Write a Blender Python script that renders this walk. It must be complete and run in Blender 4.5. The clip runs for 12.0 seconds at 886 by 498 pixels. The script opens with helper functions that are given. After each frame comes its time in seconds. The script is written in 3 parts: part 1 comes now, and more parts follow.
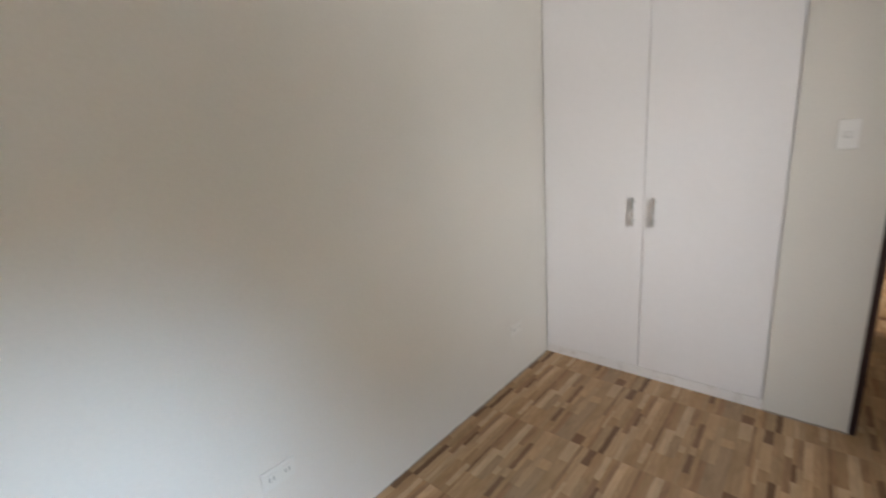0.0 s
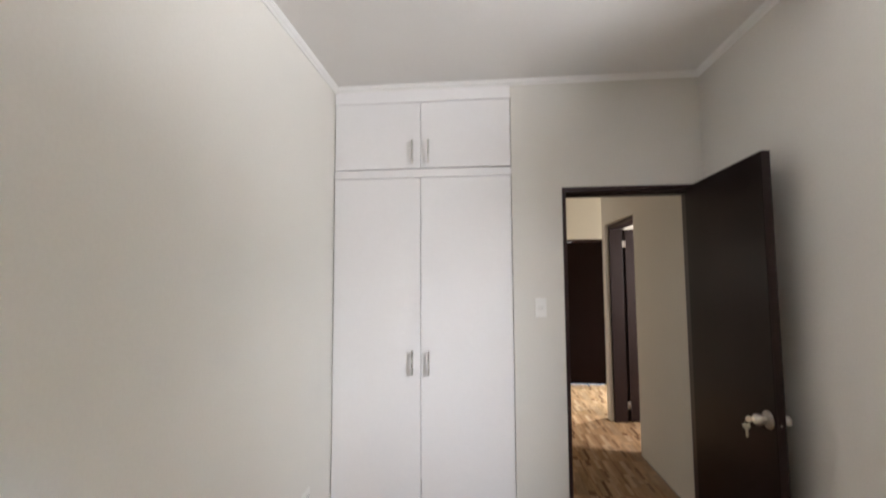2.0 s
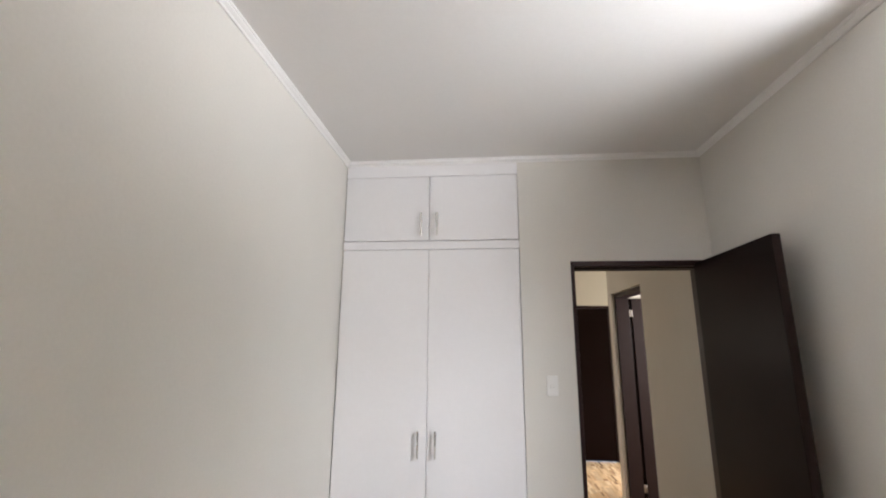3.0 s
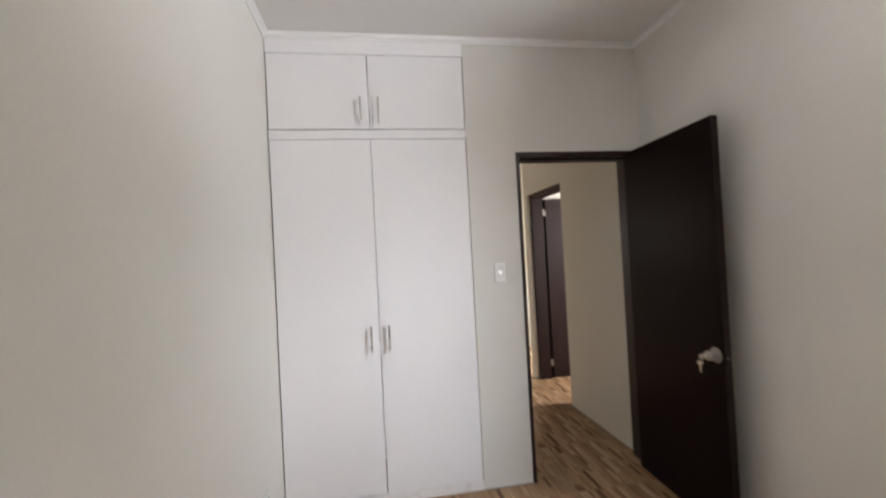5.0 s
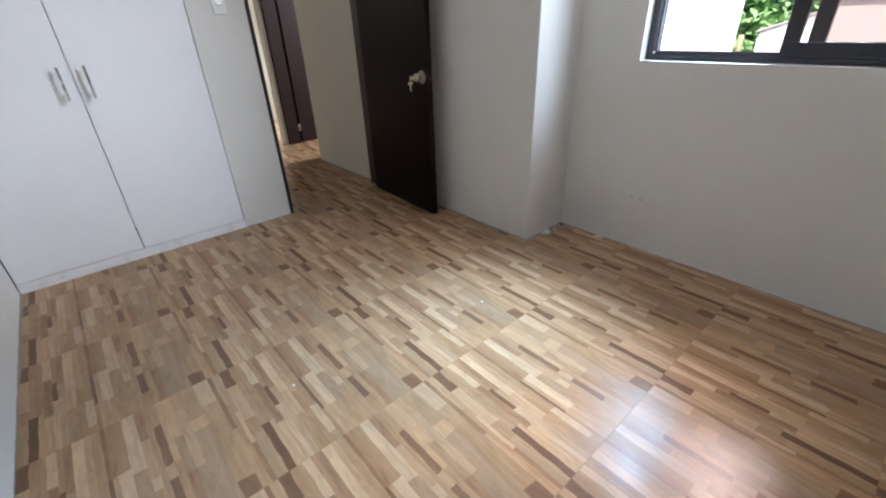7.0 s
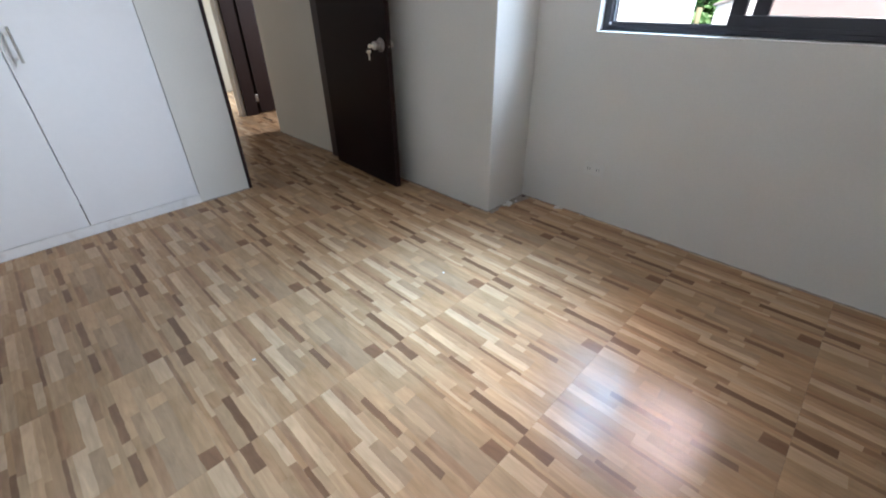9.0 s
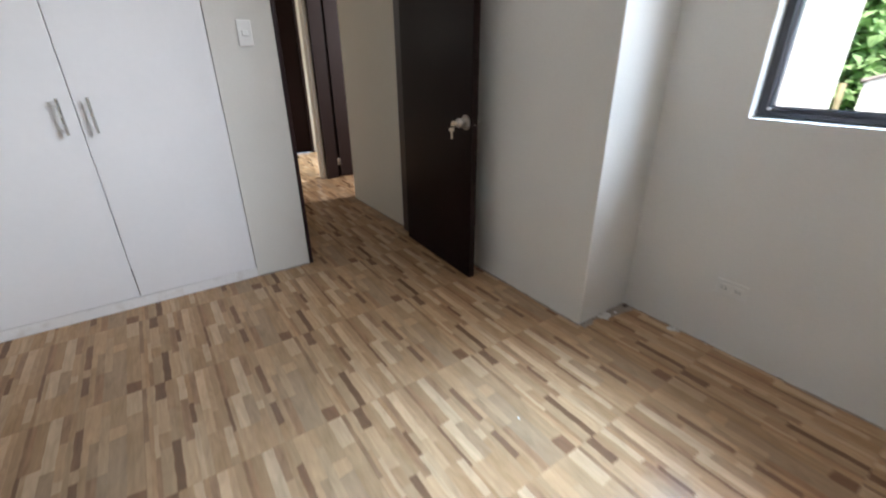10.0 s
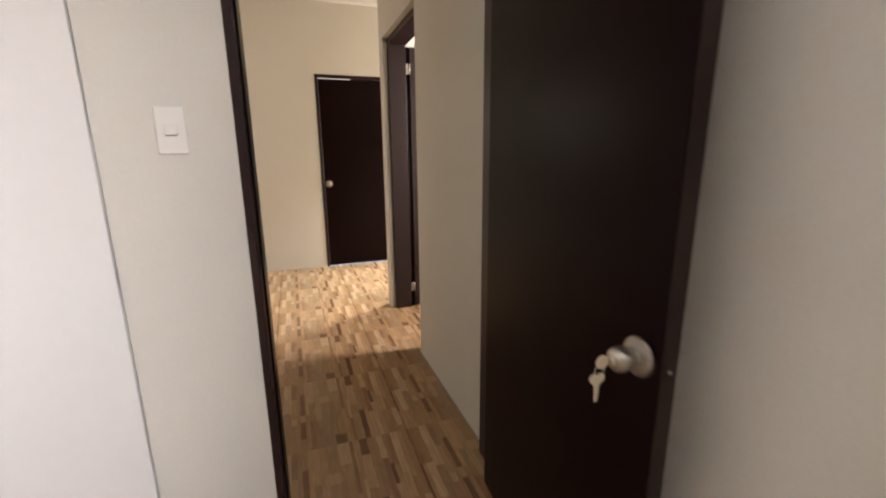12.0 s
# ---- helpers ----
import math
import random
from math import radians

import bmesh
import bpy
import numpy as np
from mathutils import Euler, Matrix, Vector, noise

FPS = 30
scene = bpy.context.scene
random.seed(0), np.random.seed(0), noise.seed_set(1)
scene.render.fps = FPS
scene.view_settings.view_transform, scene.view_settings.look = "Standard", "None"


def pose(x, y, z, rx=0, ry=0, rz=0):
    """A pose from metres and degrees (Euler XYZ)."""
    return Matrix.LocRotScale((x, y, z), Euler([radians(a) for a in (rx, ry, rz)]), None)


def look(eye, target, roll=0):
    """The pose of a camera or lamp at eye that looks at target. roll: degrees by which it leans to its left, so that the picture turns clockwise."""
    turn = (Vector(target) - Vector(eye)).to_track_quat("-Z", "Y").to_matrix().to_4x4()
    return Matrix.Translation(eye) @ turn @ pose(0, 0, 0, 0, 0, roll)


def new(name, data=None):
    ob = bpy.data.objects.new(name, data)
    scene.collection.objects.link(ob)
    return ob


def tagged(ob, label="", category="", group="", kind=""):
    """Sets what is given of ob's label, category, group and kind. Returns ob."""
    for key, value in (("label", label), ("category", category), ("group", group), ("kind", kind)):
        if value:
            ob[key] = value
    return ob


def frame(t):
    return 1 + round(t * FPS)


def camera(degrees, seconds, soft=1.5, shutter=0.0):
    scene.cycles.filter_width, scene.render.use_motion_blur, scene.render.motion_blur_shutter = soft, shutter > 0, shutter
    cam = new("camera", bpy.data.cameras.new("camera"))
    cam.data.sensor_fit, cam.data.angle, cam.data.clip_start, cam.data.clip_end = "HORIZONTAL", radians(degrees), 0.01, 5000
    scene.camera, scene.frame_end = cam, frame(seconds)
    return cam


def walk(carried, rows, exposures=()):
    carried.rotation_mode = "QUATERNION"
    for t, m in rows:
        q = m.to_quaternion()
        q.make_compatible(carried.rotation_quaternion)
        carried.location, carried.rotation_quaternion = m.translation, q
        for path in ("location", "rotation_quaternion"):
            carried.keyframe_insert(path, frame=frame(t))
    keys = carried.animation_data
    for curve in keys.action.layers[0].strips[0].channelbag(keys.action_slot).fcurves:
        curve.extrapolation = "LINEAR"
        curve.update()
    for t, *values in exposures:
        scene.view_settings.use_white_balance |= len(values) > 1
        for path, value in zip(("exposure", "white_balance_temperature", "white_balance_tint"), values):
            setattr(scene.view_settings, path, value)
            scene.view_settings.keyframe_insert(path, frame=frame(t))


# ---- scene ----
cam = camera(93.0, 12.0, soft=2.0, shutter=0.4)

PATH = [
    (0, (1.268, -2.43, 1.43), (-0.023, -0.978, 0.954), -4.4),
    (0.5, (1.189, -2.471, 1.35), (0.322, -0.735, 0.866), -3.1),
    (1, (1.105, -2.645, 1.358), (0.635, -0.741, 0.968), -2.2),
    (1.5, (1.031, -2.744, 1.411), (0.776, -0.767, 1.246), -1.2),
    (2, (0.997, -2.745, 1.538), (0.813, -0.759, 1.68), -0.3),
    (2.5, (1.001, -2.76, 1.63), (0.798, -0.801, 1.981), 0.3),
    (2.7, (0.98, -2.76, 1.63), (0.786, -0.814, 2.048), 0.4),
    (4.5, (0.741, -2.501, 1.569), (0.796, -0.517, 1.809), -2.2),
    (5, (0.585, -2.593, 1.484), (0.908, -0.619, 1.513), -3.0),
    (5.5, (0.48, -2.728, 1.423), (1.085, -0.835, 1.204), -3.3),
    (6, (0.499, -2.819, 1.382), (1.359, -1.083, 0.884), -3.1),
    (6.5, (0.47, -2.867, 1.294), (1.532, -1.344, 0.551), -2.5),
    (6.8, (0.49, -2.899, 1.223), (1.608, -1.494, 0.341), -2.3),
    (7, (0.49, -2.923, 1.203), (1.633, -1.582, 0.259), -2.2),
    (9, (0.51, -2.968, 1.197), (1.712, -1.764, 0.146), -0.9),
    (9.5, (0.611, -2.81, 1.213), (1.751, -1.469, 0.262), -0.7),
    (10, (0.834, -2.565, 1.22), (1.862, -1.059, 0.399), -0.5),
    (10.5, (1.036, -2.28, 1.251), (1.947, -0.637, 0.566), -0.3),
    (11, (1.218, -1.925, 1.282), (2.05, -0.198, 0.713), -0.3),
    (11.5, (1.481, -1.6, 1.287), (2.227, 0.189, 0.791), -0.4),
    (12, (1.652, -1.298, 1.291), (2.298, 0.541, 0.843), -0.5),
]
walk(cam, [(t, look(eye, target, roll)) for t, eye, target, roll in PATH], exposures=[(0.0, 1.57, 7050, 13), (1.0, 1.86, 6750, 13), (1.5, 1.95, 6700, 13), (2.0, 1.96, 6750, 13), (2.5, 1.92, 6700, 13), (4.5, 1.88, 6700, 14), (6.0, 1.88, 6700, 13), (6.5, 1.80, 6550, 13), (7.0, 1.78, 6000, 11), (9.0, 1.82, 5800, 9), (9.5, 1.79, 5800, 9), (10.0, 1.80, 6250, 11), (10.5, 1.87, 6550, 13), (11.0, 1.92, 6700, 14), (11.5, 2.01, 7000, 15), (12.0, 2.18, 7300, 17)])

# ---- world, sun, large lights ----
world = bpy.data.worlds.new("sky")
scene.world = world
world.use_nodes = True
wn = world.node_tree
sky = wn.nodes.new("ShaderNodeTexSky")
sky.sky_type = 'NISHITA'
sky.sun_disc = False
SUN_AZ, SUN_EL = 238.0, 62.0        # degrees: compass from +y, height
sky.sun_elevation, sky.sun_rotation = radians(SUN_EL), radians(SUN_AZ)
wn.links.new(sky.outputs[0], wn.nodes["Background"].inputs[0])
wn.nodes["Background"].inputs[1].default_value = 0.15

sun = new("sun", bpy.data.lights.new("sun", 'SUN'))
sun.data.energy, sun.data.angle, sun.data.color = 5.0, radians(0.5), (1.0, 0.95, 0.87)
sx, sy = math.sin(radians(SUN_AZ)), math.cos(radians(SUN_AZ))
sun.matrix_world = look((0, 0, 20), (-sx * math.cos(radians(SUN_EL)), -sy * math.cos(radians(SUN_EL)), 20 - math.sin(radians(SUN_EL))))


def window_lamp(name, eye, target, w, h, watts, colour, spread=180):
    """Daylight that comes in through the opening of a window."""
    lamp = new(name, bpy.data.lights.new(name, 'AREA'))
    lamp.data.shape, lamp.data.size, lamp.data.size_y = 'RECTANGLE', w, h
    lamp.data.energy, lamp.data.color, lamp.data.spread = watts, colour, radians(spread)
    lamp.matrix_world = look(eye, target)
    return lamp


OPEN = (2.905, -2.45, 2.275)        # upper part of the bedroom window's opening
window_lamp("bedroom_daylight", OPEN, (0.44, 0.0, 1.02), 1.14, 0.60, 2.2, (0.88, 0.94, 1.0), 51)
window_lamp("bedroom_skylight", OPEN, (0.0, -2.50, 0.34), 0.60, 0.30, 1.6, (0.50, 0.73, 1.0), 29)
window_lamp("bedroom_open_half", (3.24, -2.13, 1.85), (2.49, -1.99, 0.99), 0.60, 0.92, 5.5, (0.46, 0.71, 1.0), 44)
window_lamp("bedroom_glazed_half", (3.24, -2.75, 1.85), (2.49, -2.55, 0.99), 0.60, 0.92, 2.8, (1.0, 0.90, 0.86), 44)
window_lamp("bedroom_jamb_daylight", (3.05, -2.35, 1.72), (2.45, -1.49, 1.10), 0.70, 0.90, 1.5, (0.74, 0.87, 1.0), 56)
window_lamp("bedroom_ground_bounce", OPEN, (1.45, -1.5, 3.40), 1.14, 0.60, 10.0, (0.88, 0.94, 1.0), 86)
window_lamp("hall_daylight", (4.12, 3.20, 1.55), (1.5, 1.9, 0.9), 0.50, 0.9, 6.5, (1.0, 0.94, 0.80))
window_lamp("hall_floor_daylight", (4.12, 3.28, 1.75), (2.35, 2.85, 0.0), 0.36, 0.5, 6.2, (0.80, 0.92, 1.0), 60)
# added fill in a made-up west opening: lifts corridor wall, door sheen
window_lamp("hall_west_fill", (-0.05, 3.20, 1.65), (2.36, 1.0, 1.3), 0.46, 0.66, 0.75, (1.0, 0.95, 0.84))
window_lamp("bath_daylight", (4.02, 0.95, 1.75), (1.5, 1.3, 0.6), 0.3, 0.4, 18, (0.97, 0.97, 1.0))


# ---- materials ----
def mat(name, colour, rough=0.5, metal=0.0, var=0.06, scale=3.0, fine=60.0, bump=0.05, depth=0.002, stretch=(1, 1, 1), spec=0.5, dirt=None, dirt_amount=0.0, dirt_scale=1.2):
    """A surface with broad and fine variation of colour, a little relief, and stains."""
    m = bpy.data.materials.new(name)
    m.use_nodes = True
    nt = m.node_tree
    b = nt.nodes["Principled BSDF"]
    b.inputs["Roughness"].default_value = rough
    b.inputs["Metallic"].default_value = metal
    b.inputs["Specular IOR Level"].default_value = spec
    geo = nt.nodes.new("ShaderNodeNewGeometry")
    mp = nt.nodes.new("ShaderNodeMapping")
    mp.inputs["Scale"].default_value = stretch
    nt.links.new(geo.outputs["Position"], mp.inputs[0])
    big = nt.nodes.new("ShaderNodeTexNoise")
    big.inputs["Scale"].default_value, big.inputs["Detail"].default_value = scale, 4
    small = nt.nodes.new("ShaderNodeTexNoise")
    small.inputs["Scale"].default_value, small.inputs["Detail"].default_value = fine, 5
    nt.links.new(mp.outputs[0], big.inputs["Vector"])
    nt.links.new(mp.outputs[0], small.inputs["Vector"])
    add = nt.nodes.new("ShaderNodeMath")
    add.operation = 'ADD'
    nt.links.new(big.outputs[0], add.inputs[0])
    nt.links.new(small.outputs[0], add.inputs[1])
    ramp = nt.nodes.new("ShaderNodeMapRange")
    ramp.inputs["From Min"].default_value, ramp.inputs["From Max"].default_value = 0.6, 1.4
    ramp.inputs["To Min"].default_value, ramp.inputs["To Max"].default_value = 1 - var, 1 + var
    nt.links.new(add.outputs[0], ramp.inputs["Value"])
    mul = nt.nodes.new("ShaderNodeMix")
    mul.data_type, mul.blend_type = 'RGBA', 'MULTIPLY'
    mul.inputs["Factor"].default_value = 1.0
    mul.inputs["A"].default_value = (*colour, 1)
    nt.links.new(ramp.outputs[0], mul.inputs["B"])
    out = mul.outputs["Result"]
    if dirt:
        st = nt.nodes.new("ShaderNodeTexNoise")
        st.inputs["Scale"].default_value, st.inputs["Detail"].default_value = dirt_scale, 6
        nt.links.new(geo.outputs["Position"], st.inputs["Vector"])
        sr = nt.nodes.new("ShaderNodeMapRange")
        sr.inputs["From Min"].default_value, sr.inputs["From Max"].default_value = 0.52, 0.75
        sr.inputs["To Min"].default_value, sr.inputs["To Max"].default_value = 0.0, dirt_amount
        nt.links.new(st.outputs[0], sr.inputs["Value"])
        mx = nt.nodes.new("ShaderNodeMix")
        mx.data_type = 'RGBA'
        nt.links.new(sr.outputs[0], mx.inputs["Factor"])
        nt.links.new(out, mx.inputs["A"])
        mx.inputs["B"].default_value = (*dirt, 1)
        out = mx.outputs["Result"]
    nt.links.new(out, b.inputs["Base Color"])
    rr = nt.nodes.new("ShaderNodeMapRange")
    rr.inputs["To Min"].default_value, rr.inputs["To Max"].default_value = max(rough - 0.06, 0.02), min(rough + 0.06, 1)
    nt.links.new(big.outputs[0], rr.inputs["Value"])
    nt.links.new(rr.outputs[0], b.inputs["Roughness"])
    if bump:
        bp = nt.nodes.new("ShaderNodeBump")
        bp.inputs["Strength"].default_value, bp.inputs["Distance"].default_value = bump, depth
        nt.links.new(small.outputs[0], bp.inputs["Height"])
        nt.links.new(bp.outputs[0], b.inputs["Normal"])
    return m


def tile_material():
    """Printed wood strips under a satin glaze: the print's tone with grain along the strips."""
    m = bpy.data.materials.new("wood_print_tile")
    m.use_nodes = True
    nt = m.node_tree
    b = nt.nodes["Principled BSDF"]
    b.inputs["Specular IOR Level"].default_value = 0.20
    at = nt.nodes.new("ShaderNodeAttribute")
    at.attribute_name = "print"
    tc = nt.nodes.new("ShaderNodeTexCoord")
    oi = nt.nodes.new("ShaderNodeObjectInfo")
    mp = nt.nodes.new("ShaderNodeMapping")
    mp.inputs["Scale"].default_value = (70, 4.5, 1)
    nt.links.new(tc.outputs["Object"], mp.inputs[0])
    grain = nt.nodes.new("ShaderNodeTexNoise")
    grain.inputs["Scale"].default_value, grain.inputs["Detail"].default_value, grain.inputs["Distortion"].default_value = 1.0, 6, 0.6
    nt.links.new(mp.outputs[0], grain.inputs["Vector"])
    gr = nt.nodes.new("ShaderNodeMapRange")
    gr.inputs["From Min"].default_value, gr.inputs["From Max"].default_value = 0.3, 0.7
    gr.inputs["To Min"].default_value, gr.inputs["To Max"].default_value = 0.88, 1.08
    nt.links.new(grain.outputs[0], gr.inputs["Value"])
    mp2 = nt.nodes.new("ShaderNodeMapping")
    mp2.inputs["Scale"].default_value = (32, 7, 1)
    nt.links.new(tc.outputs["Object"], mp2.inputs[0])
    figure = nt.nodes.new("ShaderNodeTexNoise")
    figure.inputs["Scale"].default_value, figure.inputs["Detail"].default_value, figure.inputs["Distortion"].default_value = 1.0, 4, 1.2
    nt.links.new(mp2.outputs[0], figure.inputs["Vector"])
    fr = nt.nodes.new("ShaderNodeMapRange")
    fr.inputs["From Min"].default_value, fr.inputs["From Max"].default_value = 0.3, 0.7
    fr.inputs["To Min"].default_value, fr.inputs["To Max"].default_value = 0.84, 1.10
    nt.links.new(figure.outputs[0], fr.inputs["Value"])
    both_grains = nt.nodes.new("ShaderNodeMath")
    both_grains.operation = 'MULTIPLY'
    nt.links.new(gr.outputs[0], both_grains.inputs[0])
    nt.links.new(fr.outputs[0], both_grains.inputs[1])
    rnd = nt.nodes.new("ShaderNodeMapRange")
    rnd.inputs["To Min"].default_value, rnd.inputs["To Max"].default_value = 0.95, 1.04
    nt.links.new(oi.outputs["Random"], rnd.inputs["Value"])
    pr = nt.nodes.new("ShaderNodeMath")
    pr.operation = 'MULTIPLY'
    nt.links.new(both_grains.outputs[0], pr.inputs[0])
    nt.links.new(rnd.outputs[0], pr.inputs[1])
    mul = nt.nodes.new("ShaderNodeMix")
    mul.data_type, mul.blend_type = 'RGBA', 'MULTIPLY'
    mul.inputs["Factor"].default_value = 1.0
    nt.links.new(at.outputs["Color"], mul.inputs["A"])
    nt.links.new(pr.outputs[0], mul.inputs["B"])
    geo = nt.nodes.new("ShaderNodeNewGeometry")
    dust = nt.nodes.new("ShaderNodeTexNoise")
    dust.inputs["Scale"].default_value, dust.inputs["Detail"].default_value = 2.2, 7
    nt.links.new(geo.outputs["Position"], dust.inputs["Vector"])
    dr = nt.nodes.new("ShaderNodeMapRange")
    dr.inputs["From Min"].default_value, dr.inputs["From Max"].default_value = 0.45, 0.75
    dr.inputs["To Min"].default_value, dr.inputs["To Max"].default_value = 0.0, 0.06
    nt.links.new(dust.outputs[0], dr.inputs["Value"])
    mx = nt.nodes.new("ShaderNodeMix")
    mx.data_type = 'RGBA'
    mx.inputs["B"].default_value = (0.46, 0.37, 0.28, 1)
    nt.links.new(dr.outputs[0], mx.inputs["Factor"])
    nt.links.new(mul.outputs["Result"], mx.inputs["A"])
    nt.links.new(mx.outputs["Result"], b.inputs["Base Color"])
    smear = nt.nodes.new("ShaderNodeTexNoise")
    smear.inputs["Scale"].default_value, smear.inputs["Detail"].default_value = 9.0, 6
    nt.links.new(geo.outputs["Position"], smear.inputs["Vector"])
    rr = nt.nodes.new("ShaderNodeMapRange")
    rr.inputs["From Min"].default_value, rr.inputs["From Max"].default_value = 0.3, 0.7
    rr.inputs["To Min"].default_value, rr.inputs["To Max"].default_value = 0.15, 0.26
    nt.links.new(smear.outputs[0], rr.inputs["Value"])
    nt.links.new(rr.outputs[0], b.inputs["Roughness"])
    wav = nt.nodes.new("ShaderNodeTexNoise")
    wav.inputs["Scale"].default_value, wav.inputs["Detail"].default_value = 14.0, 3
    nt.links.new(geo.outputs["Position"], wav.inputs["Vector"])
    bp = nt.nodes.new("ShaderNodeBump")
    bp.inputs["Strength"].default_value, bp.inputs["Distance"].default_value = 0.12, 0.002
    nt.links.new(wav.outputs[0], bp.inputs["Height"])
    nt.links.new(bp.outputs[0], b.inputs["Normal"])
    return m


def glass_material():
    m = bpy.data.materials.new("window_glass")
    m.use_nodes = True
    b = m.node_tree.nodes["Principled BSDF"]
    b.inputs["Base Color"].default_value = (0.93, 0.86, 0.84, 1)
    b.inputs["Transmission Weight"].default_value = 1.0
    b.inputs["Roughness"].default_value = 0.02
    b.inputs["IOR"].default_value = 1.45
    return m


WALL = mat("painted_plaster", (0.690, 0.663, 0.617), 0.75, var=0.035, scale=1.6, fine=90, bump=0.10, depth=0.0015, spec=0.3, dirt=(0.46, 0.42, 0.36), dirt_amount=0.10, dirt_scale=1.1)
CREAM = mat("cream_plaster", (0.66, 0.632, 0.565), 0.75, var=0.035, scale=1.6, fine=90, bump=0.10, depth=0.0015, spec=0.3, dirt=(0.46, 0.42, 0.34), dirt_amount=0.10, dirt_scale=1.1)
CEIL = mat("ceiling_paint", (0.76, 0.745, 0.73), 0.85, var=0.02, scale=1.2, fine=70, bump=0.05, spec=0.2, dirt=(0.62, 0.58, 0.53), dirt_amount=0.10, dirt_scale=0.8)
TRIM = mat("cornice_paint", (0.85, 0.84, 0.83), 0.75, var=0.03, fine=40, bump=0.03)
WHITE = mat("wardrobe_white", (0.80, 0.785, 0.79), 0.38, var=0.018, scale=1.4, fine=35, bump=0.02, dirt=(0.66, 0.63, 0.60), dirt_amount=0.10, dirt_scale=2.5)
SCUFFED = mat("scuffed_white", (0.79, 0.77, 0.76), 0.45, var=0.03, scale=3, fine=50, bump=0.05, dirt=(0.42, 0.35, 0.28), dirt_amount=0.32, dirt_scale=17)
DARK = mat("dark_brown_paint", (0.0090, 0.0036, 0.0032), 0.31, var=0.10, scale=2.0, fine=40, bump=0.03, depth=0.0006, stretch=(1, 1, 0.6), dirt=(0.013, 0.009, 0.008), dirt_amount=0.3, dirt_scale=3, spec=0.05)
STEEL = mat("satin_steel", (0.62, 0.60, 0.57), 0.28, metal=1.0, var=0.05, fine=80, bump=0.02)
NICKEL = mat("worn_nickel", (0.47, 0.44, 0.40), 0.35, metal=1.0, var=0.08, fine=50, bump=0.03)
ROSE = mat("tarnished_nickel", (0.34, 0.31, 0.28), 0.42, metal=1.0, var=0.25, scale=40, fine=160, bump=0.12)
FRAME = mat("door_frame_paint", (0.026, 0.0115, 0.0115), 0.36, var=0.12, scale=3, fine=50, bump=0.04, depth=0.0006, spec=0.25)
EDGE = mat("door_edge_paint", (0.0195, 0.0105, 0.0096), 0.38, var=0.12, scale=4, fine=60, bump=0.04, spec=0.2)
BRASS = mat("key_metal", (0.72, 0.66, 0.54), 0.32, metal=1.0, var=0.1, fine=60, bump=0.03)
PLASTIC = mat("switch_plastic", (0.80, 0.785, 0.76), 0.32, var=0.02, fine=30, bump=0.0)
SOCKET = mat("socket_plastic", (0.70, 0.68, 0.64), 0.4, var=0.03, fine=30, bump=0.0)
GLOSSY = mat("glossy_plastic", (0.79, 0.775, 0.75), 0.09, var=0.02, fine=30, bump=0.0)
HOLE = mat("dark_recess", (0.02, 0.02, 0.02), 0.8, var=0.1, bump=0.0)
ALU = mat("dark_aluminium", (0.032, 0.030, 0.037), 0.33, metal=0.0, var=0.1, fine=40, bump=0.03)
GREY = mat("grey_aluminium", (0.30, 0.30, 0.33), 0.4, var=0.06, fine=40, bump=0.02)
GROUT = mat("grout", (0.34, 0.25, 0.17), 0.9, var=0.15, fine=80, bump=0.2)
FILLER = mat("floor_filler", (0.26, 0.215, 0.175), 0.9, var=0.3, scale=12, fine=120, bump=0.4)
CHIP = mat("brown_chip", (0.06, 0.032, 0.024), 0.8, var=0.2, fine=90, bump=0.3)
DEBRIS = mat("plaster_crumb", (0.62, 0.60, 0.57), 0.9, var=0.15, fine=120, bump=0.4)
TILE = tile_material()
GLASS = glass_material()
NEIGHBOUR = mat("white_plaster", (0.82, 0.81, 0.78), 0.8, var=0.05, scale=0.8, fine=30, bump=0.1, dirt=(0.6, 0.56, 0.5), dirt_amount=0.2, dirt_scale=0.9)
GARDEN = mat("garden_wall_paint", (0.34, 0.30, 0.28), 0.85, var=0.12, scale=1.0, fine=25, bump=0.2, dirt=(0.16, 0.13, 0.08), dirt_amount=0.6, dirt_scale=1.3)
EARTH = mat("pale_concrete_ground", (0.42, 0.39, 0.35), 0.9, var=0.15, scale=0.7, fine=20, bump=0.3, depth=0.01)
LEAF = mat("broad_leaf", (0.37, 0.55, 0.28), 0.8, var=0.3, scale=1.6, fine=8, bump=0.0, spec=0.15)
lnt = LEAF.node_tree
shine = lnt.nodes.new("ShaderNodeBsdfTranslucent")
shine.inputs["Color"].default_value = (0.48, 0.66, 0.34, 1)
both = lnt.nodes.new("ShaderNodeMixShader")
both.inputs[0].default_value = 0.6
lnt.links.new(lnt.nodes["Principled BSDF"].outputs[0], both.inputs[1])
lnt.links.new(shine.outputs[0], both.inputs[2])
lnt.links.new(both.outputs[0], lnt.nodes["Material Output"].inputs[0])
BARK = mat("bark", (0.18, 0.155, 0.085), 0.85, var=0.3, fine=25, bump=0.5, depth=0.01)


# ---- building helpers ----
def link(name, bm, material, parent=None):
    me = bpy.data.meshes.new(name)
    bm.to_mesh(me)
    bm.free()
    me.materials.append(material)
    ob = new(name, me)
    if parent:
        ob.parent = parent
    return ob


def part(name, bm, material, parent, label=""):
    ob = link(name, bm, material, parent)
    return tagged(ob, label=label) if label else ob


def structure(name, bm, material, label, category):
    return tagged(link(name, bm, material), label, category, kind="structure")


